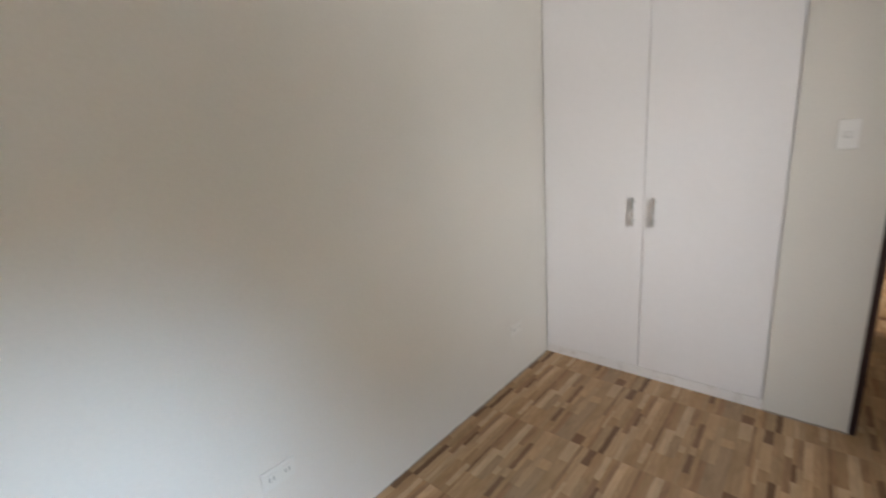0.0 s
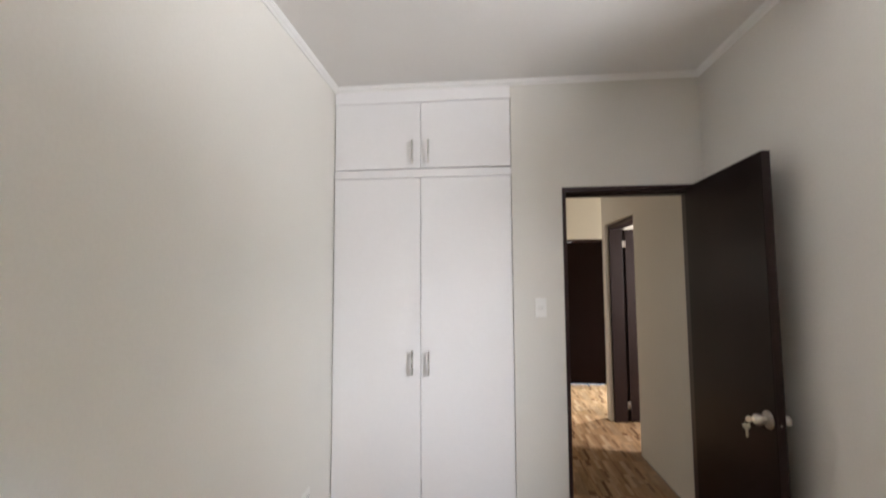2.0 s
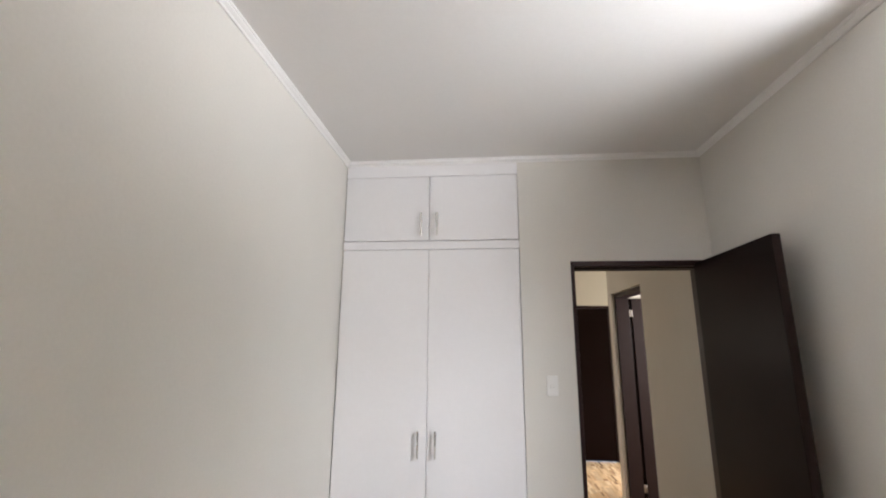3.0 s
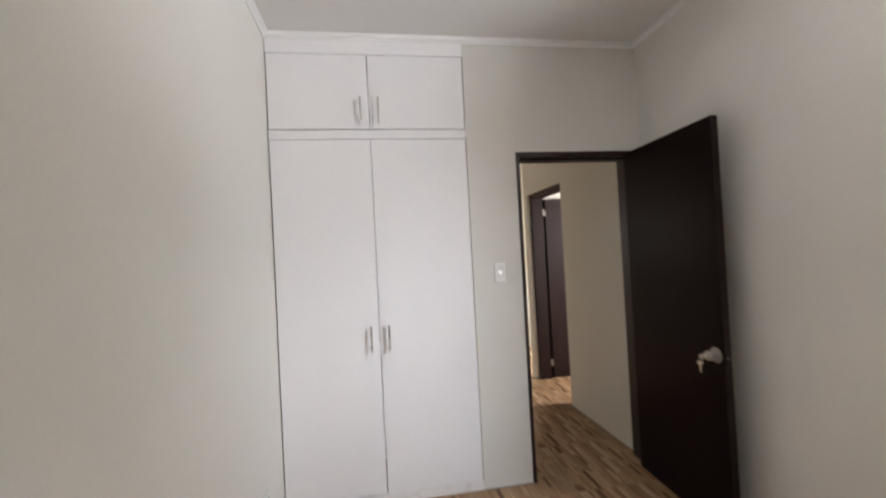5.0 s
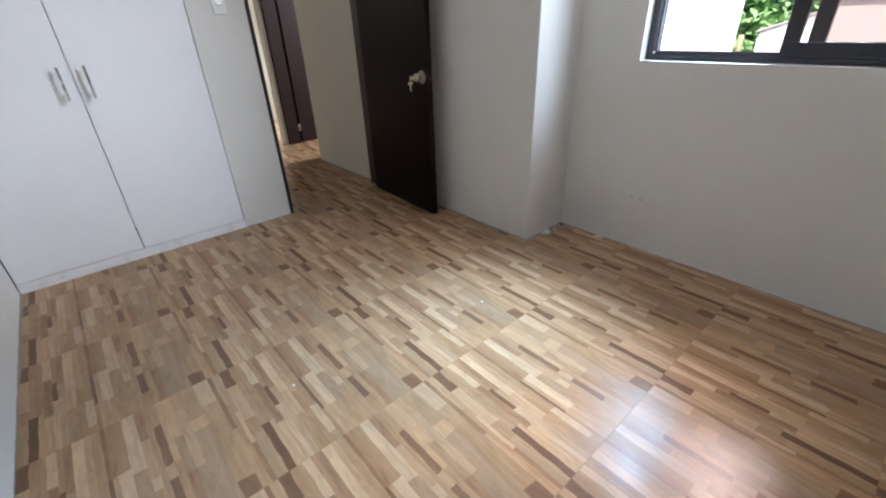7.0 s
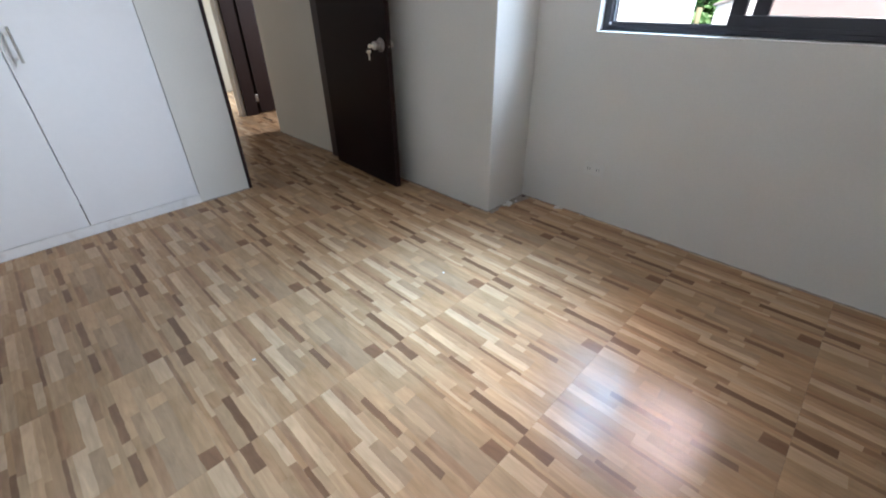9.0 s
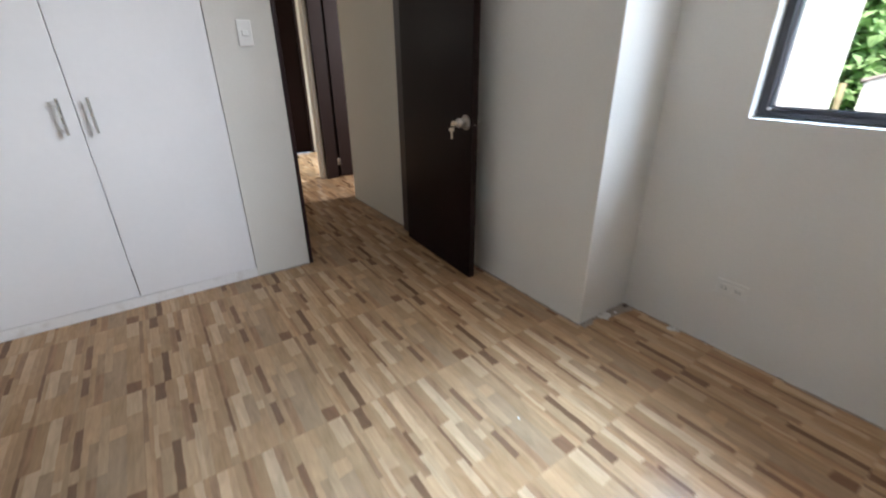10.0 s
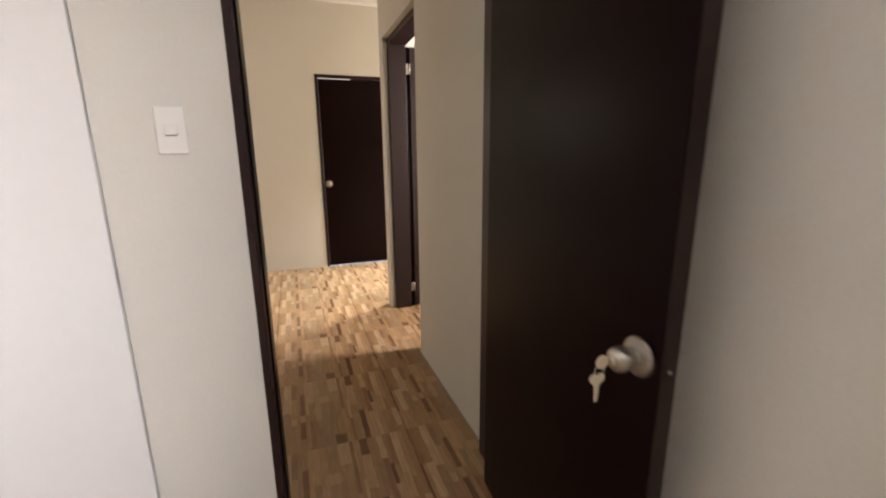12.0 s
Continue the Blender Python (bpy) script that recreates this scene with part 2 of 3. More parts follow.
def thing(name, label, category, place=(0, 0, 0), group="", kind=""):
    ob = new(name)
    ob.empty_display_size = 0.1
    ob.location = place
    return tagged(ob, label, category, group, kind)


def box(x0, x1, y0, y1, z0, z1, bevel=0.0, bm=None, seg=2):
    """Adds a box, with rounded edges if asked for."""
    own = bmesh.new()
    g = bmesh.ops.create_cube(own, size=1.0)
    bmesh.ops.scale(own, vec=(x1 - x0, y1 - y0, z1 - z0), verts=g["verts"])
    bmesh.ops.translate(own, vec=((x0 + x1) / 2, (y0 + y1) / 2, (z0 + z1) / 2), verts=g["verts"])
    if bevel:
        bmesh.ops.bevel(own, geom=own.edges[:], offset=bevel, segments=seg, affect='EDGES', profile=0.5)
    if bm is None:
        return own
    join(bm, own)
    return bm


def join(bm, other):
    me = bpy.data.meshes.new("scratch")
    other.to_mesh(me)
    other.free()
    bm.from_mesh(me)
    bpy.data.meshes.remove(me)


def lathe(profile, axis='X', steps=28):
    """A turned solid from (distance along the axis, radius) pairs."""
    bm = bmesh.new()
    rings = []
    for d, r in profile:
        ring = []
        for i in range(steps):
            a = 2 * math.pi * i / steps
            c, s = r * math.cos(a), r * math.sin(a)
            ring.append(bm.verts.new({'X': (d, c, s), 'Y': (c, d, s), 'Z': (c, s, d)}[axis]))
        rings.append(ring)
    for a, b in zip(rings, rings[1:]):
        for i in range(steps):
            f = bm.faces.new((a[i], a[(i + 1) % steps], b[(i + 1) % steps], b[i]))
            f.smooth = True
    bm.faces.new(rings[0][::-1])
    bm.faces.new(rings[-1])
    bmesh.ops.recalc_face_normals(bm, faces=bm.faces)
    return bm


def tube(points, r, steps=10):
    """A round bar through the points."""
    bm = bmesh.new()
    pts = [Vector(p) for p in points]
    rings = []
    for i, p in enumerate(pts):
        d = (pts[min(i + 1, len(pts) - 1)] - pts[max(i - 1, 0)]).normalized()
        u = d.orthogonal().normalized()
        v = d.cross(u)
        rings.append([bm.verts.new(p + r * (math.cos(2 * math.pi * k / steps) * u + math.sin(2 * math.pi * k / steps) * v)) for k in range(steps)])
    for a, b in zip(rings, rings[1:]):
        off = min(range(steps), key=lambda s: (a[0].co - b[s].co).length)
        for k in range(steps):
            f = bm.faces.new((a[k], a[(k + 1) % steps], b[(k + 1 + off) % steps], b[(k + off) % steps]))
            f.smooth = True
    bm.faces.new(rings[0][::-1])
    bm.faces.new(rings[-1])
    bmesh.ops.recalc_face_normals(bm, faces=bm.faces)
    return bm


def shift(bm, x, y, z):
    bmesh.ops.translate(bm, vec=(x, y, z), verts=bm.verts[:])
    return bm


# ---- plan (metres): x across the bedroom, y towards the door wall, z up ----
XR, XC, XW = 2.39, 2.36, 2.755          # door-side wall, corridor wall, window wall
YB, YN = -3.62, -1.49                   # back of the bedroom, the wall's jog before the window
HC = 2.85                               # ceiling
WT = 0.16                               # inner wall thickness
WIN = (-3.06, -1.843, 1.006, 2.60)      # window opening: y from, y to, sill, head
YH = 3.635                              # far wall of the hall
XE = 4.05                               # closing wall of bath and hall

# ---- shell ----
bm = bmesh.new()
# the opening at y 2.95 to 3.45 is unseen, added for the west fill
box(-0.15, 0.0, YB - 0.15, 2.95, 0, HC + 0.1, bm=bm)
box(-0.15, 0.0, 2.95, 3.45, 0, 1.3, bm=bm)
box(-0.15, 0.0, 2.95, 3.45, 2.0, HC + 0.1, bm=bm)
box(-0.15, 0.0, 3.45, YH + 0.15, 0, HC + 0.1, bm=bm)
structure("wall_west", bm, WALL, "plain beige-grey painted plaster wall, bare", "wall")
bm = box(0.0, XW + 0.15, YB - 0.15, YB, 0, HC + 0.1)
structure("wall_south", bm, WALL, "plain beige-grey painted plaster end wall", "wall")
bm = bmesh.new()
box(1.195, 1.517, 0, WT, 0, HC + 0.1, bm=bm)
box(1.517, 2.353, 0, WT, 2.122, HC + 0.1, bm=bm)
box(2.353, XR + 0.3, 0, WT, 0, HC + 0.1, bm=bm)
structure("wall_north", bm, WALL, "beige-grey plaster wall with doorway, beside the wardrobe", "wall")
bm = box(XR, XW + 0.15, YN, -0.001, 0, HC + 0.1, bevel=0.004)
structure("wall_nib", bm, WALL, "thick painted wall jutting into the room beside the door", "wall")
bm = bmesh.new()
box(XW, XW + 0.15, YB, WIN[0], 0, HC + 0.1, bm=bm)
box(XW, XW + 0.15, WIN[1], YN - 0.001, 0, HC + 0.1, bm=bm)
box(XW, XW + 0.15, WIN[0], WIN[1], 0, WIN[2], bm=bm)
box(XW, XW + 0.15, WIN[0], WIN[1], WIN[3], HC + 0.1, bm=bm)
structure("wall_east", bm, WALL, "beige-grey plaster outer wall with a window opening", "wall")
# behind the wardrobe, corridor, bath and hall
bm = bmesh.new()
box(0.0, 1.10, 0.62, 0.74, 0, HC + 0.1, bm=bm)
box(1.0, 1.12, 0.16, 0.62, 0, HC + 0.1, bm=bm)
structure("wall_behind_wardrobe", bm, WALL, "plain plaster partition wall behind the wardrobe", "wall")
bm = bmesh.new()
box(XC, XC + 0.17, WT, 1.172, 0, HC + 0.1, bm=bm)
box(XC, XC + 0.17, 1.172, 2.055, 2.122, HC + 0.1, bm=bm)
box(XC, XC + 0.17, 2.055, 2.163, 0, HC + 0.1, bm=bm)
structure("wall_corridor", bm, CREAM, "cream painted corridor wall with a bathroom doorway", "wall")
bm = box(XC + 0.171, XE, 2.10, 2.163, 0, HC + 0.1)
structure("wall_bath_north", bm, CREAM, "plain plaster partition between bath and hall", "wall")
bm = bmesh.new()
box(-0.0, 1.953, YH, YH + 0.15, 0, HC + 0.1, bm=bm)
box(1.953, 2.80, YH, YH + 0.15, 2.114, HC + 0.1, bm=bm)
box(2.80, XE + 0.15, YH, YH + 0.15, 0, HC + 0.1, bm=bm)
structure("wall_hall", bm, CREAM, "cream painted end wall of the hall with a door", "wall")
bm = bmesh.new()
box(XE, XE + 0.15, WT, 0.70, 0, HC + 0.1, bm=bm)
box(XE, XE + 0.15, 0.70, 1.20, 0, 1.5, bm=bm)
box(XE, XE + 0.15, 0.70, 1.20, 2.0, HC + 0.1, bm=bm)
box(XE, XE + 0.15, 1.20, 2.72, 0, HC + 0.1, bm=bm)
box(XE, XE + 0.15, 2.72, 3.48, 0, 1.0, bm=bm)
box(XE, XE + 0.15, 2.72, 3.48, 2.1, HC + 0.1, bm=bm)
box(XE, XE + 0.15, 3.48, YH, 0, HC + 0.1, bm=bm)
box(XR + 0.3, XE, 0, WT, 0, HC + 0.1, bm=bm)
structure("wall_outer", bm, WALL, "plain outer wall of bath and hall with window openings", "wall")
bm = bmesh.new()
box(-0.15, XW + 0.15, YB - 0.15, WT, HC, HC + 0.1, bm=bm)
box(-0.15, XE + 0.15, WT, YH + 0.15, HC, HC + 0.1, bm=bm)
structure("ceiling", bm, CEIL, "flat off-white painted ceiling", "ceiling")


def cornice(name, a, b, inward):
    """A thin coved strip along the top of a wall from a to b (plan points), projecting inward."""
    bm = bmesh.new()
    drop, out = 0.032, 0.034
    prof = [(0.001, -drop), (0.010, -drop), (0.014, -drop + 0.006), (0.030, -0.018), (out - 0.008, -0.010), (out, -0.008), (out, -0.001), (0.001, -0.001)]
    ends = []
    for p in (a, b):
        ends.append([bm.verts.new((p[0] + inward[0] * u, p[1] + inward[1] * u, HC + z)) for u, z in prof])
    n = len(prof)
    for i in range(n):
        bm.faces.new((ends[0][i], ends[0][(i + 1) % n], ends[1][(i + 1) % n], ends[1][i]))
    bm.faces.new(ends[0][::-1])
    bm.faces.new(ends[1])
    bmesh.ops.recalc_face_normals(bm, faces=bm.faces)
    return structure(name, bm, TRIM, "thin white painted cornice strip along the ceiling", "cornice")


cornice("trim_west", (0, YB), (0, 0), (1, 0))
cornice("trim_north_1", (0.0, -0.002), (1.197, -0.002), (0, -1))
cornice("trim_north_2", (1.197, 0), (XR, 0), (0, -1))
cornice("trim_east_1", (XR, YN), (XR, 0), (-1, 0))
cornice("trim_jog", (XR, YN), (XW, YN), (0, -1))
cornice("trim_east_2", (XW, YB), (XW, YN), (-1, 0))
cornice("trim_south", (0, YB), (XW, YB), (0, 1))
cornice("trim_hall", (0.0, YH), (XE, YH), (0, -1))

bm = box(-0.15, XW + 0.15, YB - 0.15, WT, -0.12, -0.003)
box(-0.15, XE + 0.15, WT, YH + 0.15, -0.12, -0.003, bm=bm)
box(XW + 0.15, XE + 0.15, 0, WT, -0.12, -0.003, bm=bm)
floor = structure("floor", bm, GROUT, "floor of large glossy tiles printed with wood strips", "floor")


# ---- doors ----
def door_frame(parent, x0, x1, y0, y1, z1, w, stop=0.0):
    """Two jambs and a head in a wall that runs along x."""
    for a, b in ((x0, x0 + w), (x1 - w, x1)):
        part("jamb", box(a, b, y0, y1, 0.0, z1, bevel=0.003), FRAME, parent)
    part("head", box(x0 + w, x1 - w, y0, y1, z1 - 0.034, z1, bevel=0.003), FRAME, parent)
    part("stop_or_gap_fill", box(x0 + w, x0 + w + 0.008, y0 + 0.05, y1 - 0.02, 0.0, z1 - 0.034, bevel=0.002), DARK, parent)
    part("stop_or_gap_fill", box(x0 + w, x1 - w, y0 + 0.05, y1 - 0.02, z1 - 0.042, z1 - 0.034, bevel=0.002), DARK, parent)


def knob(parent, at, out, keys, reach=1.0):
    """A flared ball knob on a wide round rose; out is the way it points along x or y."""
    axis = 'X' if abs(out[0]) else 'Y'
    s = out[0] + out[1]
    rose = [(0.0, 0.038), (0.003, 0.039), (0.008, 0.0375), (0.012, 0.031), (0.013, 0.027), (0.015, 0.0225), (0.016, 0.016)]
    ball = [(0.010, 0.0225), (0.016, 0.0180), (0.021, 0.0178), (0.026, 0.0198), (0.033, 0.0225), (0.041, 0.0242), (0.049, 0.0240), (0.056, 0.0214), (0.061, 0.0165), (0.062, 0.010)]
    k = part("knob", shift(lathe([(s * d * reach, r) for d, r in ball], axis), *at), NICKEL, parent, "round worn metal door knob")
    part("rose", shift(lathe([(s * d * reach, r) for d, r in rose], axis, 36), *at), ROSE, k)
    if keys:
        part("key_cylinder", shift(lathe([(s * 0.058, 0.010), (s * 0.066, 0.0095), (s * 0.067, 0.004)], axis, 16), *at), BRASS, k)
        d = s * 0.082
        ctr = (at[0] + (d if axis == 'X' else 0), at[1] + (d if axis == 'Y' else 0), at[2])
        bow = lathe([(-0.0013, 0.0125), (-0.0010, 0.0138), (0.0010, 0.0138), (0.0013, 0.0125)], 'Y' if axis == 'X' else 'X', 8)
        part("key", shift(bow, *ctr), BRASS, k, "key in the lock")
        return k, ctr
    return k, at


leaf = thing("door_1", "dark brown painted door standing open, with keys in its knob", "door", (2.29, 0, 0), kind="structure")
leaf.matrix_basis = Matrix.Translation((2.27, 0, 0)) @ pose(0, 0, 0, 0, 0, -2.7) @ Matrix.Translation((-2.27, 0, 0))
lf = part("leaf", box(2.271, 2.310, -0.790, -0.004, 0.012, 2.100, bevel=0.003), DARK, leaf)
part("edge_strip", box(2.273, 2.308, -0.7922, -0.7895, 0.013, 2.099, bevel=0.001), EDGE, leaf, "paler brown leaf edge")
k1, kc = knob(lf, (2.271, -0.740, 0.917), (-1, 0), True)
k2, _ = knob(lf, (2.310, -0.740, 0.916), (1, 0), False, 0.72)
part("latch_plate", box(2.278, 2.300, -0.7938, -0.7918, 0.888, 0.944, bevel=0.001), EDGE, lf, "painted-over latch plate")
part("latch", box(2.285, 2.292, -0.797, -0.793, 0.905, 0.912, bevel=0.002), NICKEL, lf)
# the hanging key: lobed bow, tapering shank and teeth
hang = bmesh.new()
kx, ky, kz = kc[0] - 0.012, kc[1], kc[2] - 0.003
for ox, oz, r in ((-0.007, 0.002, 0.0095), (0.007, 0.002, 0.0095), (0.0, -0.004, 0.0100)):
    join(hang, shift(lathe([(-0.0012, r * 0.93), (-0.0009, r), (0.0009, r), (0.0012, r * 0.93)], 'Y', 16), kx + ox, ky - 0.004 + ox * 0.02, kz - 0.027 + oz))
for i in range(4):
    w = 0.0052 - 0.0006 * i
    box(kx - w, kx + w, ky - 0.0052, ky - 0.0028, kz - 0.0475 - 0.008 * i, kz - 0.0385 - 0.008 * i, bm=hang)
for i in range(3):
    box(kx + 0.003, kx + 0.0062 - 0.0007 * i, ky - 0.0050, ky - 0.0030, kz - 0.055 - i * 0.006, kz - 0.052 - i * 0.006, bm=hang)
part("spare_key", hang, BRASS, leaf, "spare key hanging from the key ring")
ring = [(kx + 0.006 + 0.010 * math.sin(a), ky - 0.002, kz - 0.012 + 0.011 * math.cos(a)) for a in [2 * math.pi * i / 20 for i in range(21)]]
part("key_ring", tube(ring, 0.0009, 6), BRASS, leaf)
for z in (0.25, 1.05, 1.86):
    part("hinge", shift(lathe([(-0.05, 0.006), (0.05, 0.006)], 'Z', 12), 2.305, -0.001, z), NICKEL, leaf)
frame1 = thing("door_frame_1", "dark brown painted wooden door frame", "door frame", kind="structure")
door_frame(frame1, 1.516, 2.352, -0.004, WT + 0.012, 2.124, 0.024)

frame2 = thing("door_frame_2", "dark brown frame of the bathroom doorway", "door frame", kind="structure")
for a, b in ((1.174, 1.21), (2.016, 2.054)):
    part("jamb", box(2.396, 2.53, a, b, 0, 2.12, bevel=0.003), EDGE, frame2)
part("head", box(2.396, 2.53, 1.21, 2.016, 2.075, 2.12, bevel=0.003), FRAME, frame2)
# dark strip filling the hinge gap, coloured for the shade seen in it
part("stop_or_gap_fill", box(2.5305, 2.5612, 2.046, 2.062, 0.0, 2.07, bevel=0.001), DARK, frame2)
bath = thing("door_2", "dark brown bathroom door standing open", "door", kind="structure")
bl = part("leaf", box(2.562, 3.325, 2.022, 2.060, 0.012, 2.068, bevel=0.003), EDGE, bath)
for z in (0.18, 1.91):
    h = bmesh.new()
    box(2.530, 2.562, 2.012, 2.018, z - 0.038, z + 0.038, bm=h, bevel=0.001)
    join(h, shift(lathe([(-0.039, 0.006), (0.039, 0.006)], 'Z', 12), 2.552, 2.012, z))
    part("hinge", h, ROSE, bath, "bare metal hinge")

frame3 = thing("door_frame_3", "thin dark brown door frame in the hall", "door frame", kind="structure")
for a, b in ((1.954, 1.984), (2.769, 2.799)):
    part("jamb", box(a, b, YH - 0.006, YH + 0.14, 0, 2.112, bevel=0.003), FRAME, frame3)
part("head", box(1.984, 2.769, YH - 0.006, YH + 0.14, 2.076, 2.112, bevel=0.003), FRAME, frame3)
# added unseen strip, keeps outdoor light out of the head gap's right part
part("stop_or_gap_fill", box(2.34, 2.769, YH + 0.05, YH + 0.075, 2.03, 2.0755, bevel=0.002), FRAME, frame3)
far = thing("door_3", "closed dark brown door at the end of the hall", "door", kind="structure")
fl = part("leaf", box(1.987, 2.766, YH + 0.004, YH + 0.044, 0.011, 2.068, bevel=0.003), DARK, far)
knob(fl, (2.035, YH + 0.004, 0.955), (0, -1), True)


# ---- wardrobe ----
def pull(parent, x, z0, z1):
    """A T-bar pull: a round bar on two short posts."""
    h = part("handle", tube([(x, -0.038, z0), (x, -0.038, z0 + 0.002), (x, -0.038, z1 - 0.002), (x, -0.038, z1)], 0.0066, 12), STEEL, parent, "satin steel T-bar pull")
    for z in (z0 + 0.026, z1 - 0.026):
        part("post", tube([(x, -0.003, z), (x, -0.038, z)], 0.0046, 10), STEEL, h)
    return h


ward = thing("wardrobe", "white built-in wardrobe with closed doors and steel pulls", "wardrobe", (0.6, 0.3, 0))
ward.location = (0, 0, 0)
body = bmesh.new()
for a, b in ((0.003, 0.018), (1.178, 1.193)):
    box(a, b, 0.016, 0.60, 0.0, HC - 0.002, bm=body)
box(0.018, 1.178, 0.58, 0.60, 0.0, HC - 0.002, bm=body)
part("carcass", body, WHITE, ward)
part("plinth", box(0.004, 1.194, 0.000, 0.02, 0.0, 0.058, bevel=0.002), SCUFFED, ward, "scuffed white plinth")
part("rail", box(0.004, 1.194, -0.002, 0.02, 2.216, 2.272, bevel=0.002), WHITE, ward)
part("top_panel", box(0.004, 1.194, -0.002, 0.02, 2.735, HC - 0.003, bevel=0.002), WHITE, ward)
for z0, z1, h0, h1, tag in ((0.062, 2.212, 0.925, 1.080, "lower_door"), (2.277, 2.731, 2.305, 2.462, "upper_door")):
    for x0, x1, hx in ((0.008, 0.5925, 0.543), (0.5965, 1.1892, 0.650)):
        d = part(tag, box(x0, x1, -0.004, 0.014, z0, z1, bevel=0.0015), WHITE, ward)
        pull(d, hx, h0, h1)

# ---- window ----
win = thing("window_1", "dark aluminium sliding window, one half slid open", "window", kind="structure")
y0, y1, z0, z1 = WIN
FX = 2.812
for a in ((FX, FX + 0.085, y0, y0 + 0.032, z0 + 0.004, z1), (FX, FX + 0.085, y1 - 0.032, y1, z0 + 0.004, z1)):
    part("window_frame", box(*a, bevel=0.003), ALU, win)
part("window_frame", box(FX, FX + 0.085, y0 + 0.032, y1 - 0.032, z1 - 0.032, z1, bevel=0.003), ALU, win)
part("track", box(FX, FX + 0.085, y0 + 0.032, y1 - 0.032, z0 + 0.004, z0 + 0.026, bevel=0.002), ALU, win)
for x in (FX + 0.004, FX + 0.042, FX + 0.078):
    part("track_rib", box(x, x + 0.004, y0 + 0.032, y1 - 0.032, z0 + 0.026, z0 + 0.040), ALU, win)


def sash(x, a, b):
    s = part("sash", box(x, x + 0.026, a, b, z0 + 0.030, z0 + 0.082, bevel=0.003), ALU, win, "dark aluminium sliding sash")
    part("rail", box(x, x + 0.026, a, b, z1 - 0.085, z1 - 0.033, bevel=0.003), ALU, s)
    for c, d in ((a, a + 0.05), (b - 0.058, b)):
        part("stile", box(x, x + 0.026, c, d, z0 + 0.082, z1 - 0.085, bevel=0.003), ALU, s)
    pane = part("pane", box(x + 0.010, x + 0.015, a + 0.045, b - 0.045, z0 + 0.078, z1 - 0.080), GLASS, s, "clear glass pane")
    pane.visible_shadow = False


sash(FX + 0.010, y0 + 0.034, -2.398)
sash(FX + 0.050, y0 + 0.034, -2.474)
part("track_rib", box(FX + 0.030, FX + 0.036, y1 - 0.040, y1 - 0.0325, z0 + 0.041, z1 - 0.034), GREY, win, "pale grey track edge")
part("screw_cap", shift(lathe([(-0.004, 0.006), (0.0, 0.006)], 'X', 10), FX, y1 - 0.040, z0 + 0.034), PLASTIC, win)

# ---- fittings on the walls ----
sw = thing("light_switch", "white plastic light switch plate on the wall by the door", "switch")
part("plate", box(1.332, 1.402, -0.008, 0.0, 1.292, 1.412, bevel=0.003), PLASTIC, sw)
rocker = box(-0.0145, 0.0145, -0.005, 0.005, -0.0125, 0.0125, bevel=0.002)
rocker.transform(pose(1.367, -0.0085, 1.352, -10.5, 0, 4))
part("rocker", rocker, GLOSSY, sw)


def outlet(label, m):
    """A double socket plate; its face looks along -x before it is turned."""
    ol = thing("wall_outlet", label, "outlet")
    part("plate", box(-0.007, 0, -0.060, 0.060, -0.036, 0.036, bevel=0.003), SOCKET, ol)
    for y in (-0.028, 0.028):
        s = part("socket", box(-0.010, -0.006, y - 0.021, y + 0.021, -0.020, 0.020, bevel=0.002), SOCKET, ol)
        for o in (-0.007, 0.007):
            part("slot", box(-0.0106, -0.009, y + o - 0.0011, y + o + 0.0011, -0.007, 0.008), HOLE, s)
    ol.matrix_basis = m
    return ol


outlet("white double wall socket low under the window", pose(XW, -1.962, 0.304))
outlet("white double wall socket low on the bare wall", pose(0, -1.93, 0.395, 0, 0, 180))
outlet("white wall socket low beside the wardrobe", pose(0, -0.40, 0.325, 0, 0, 180))

# ---- the hall's lamp ----
hl = thing("ceiling_lamp", "small white spot lamp on the hall ceiling", "lamp")
part("base", shift(lathe([(0, 0.05), (-0.012, 0.05), (-0.016, 0.044)], 'Z', 24), 2.31, 2.93, HC), PLASTIC, hl)
part("stem", shift(lathe([(-0.014, 0.008), (-0.07, 0.008)], 'Z', 12), 2.31, 2.93, HC), PLASTIC, hl)
part("bulb", shift(lathe([(-0.065, 0.016), (-0.085, 0.018), (-0.105, 0.030), (-0.130, 0.036), (-0.150, 0.030), (-0.160, 0.014)], 'Z', 20), 2.31, 2.93, HC), PLASTIC, hl)

# ---- outside ----
bm = bmesh.new()
bmesh.ops.create_grid(bm, x_segments=40, y_segments=40, size=400)
shift(bm, 0, 0, -0.35)
structure("ground", bm, EARTH, "pale concrete and earth ground outside", "ground")
nb = thing("neighbour_house", "white rendered neighbouring house seen through the window", "house")
part("wall", box(6.5, 6.64, -1.08, 7.0, -0.35, 5.6, bevel=0.01), NEIGHBOUR, nb)
part("wall", box(6.642, 12.0, 1.5, 7.0, -0.35, 5.6, bevel=0.01), NEIGHBOUR, nb)
part("roof", box(6.3, 12.2, 1.3, 7.2, 5.601, 5.75, bevel=0.01), GARDEN, nb)
gw = thing("garden_wall", "pale garden wall with a rising coping", "garden wall")


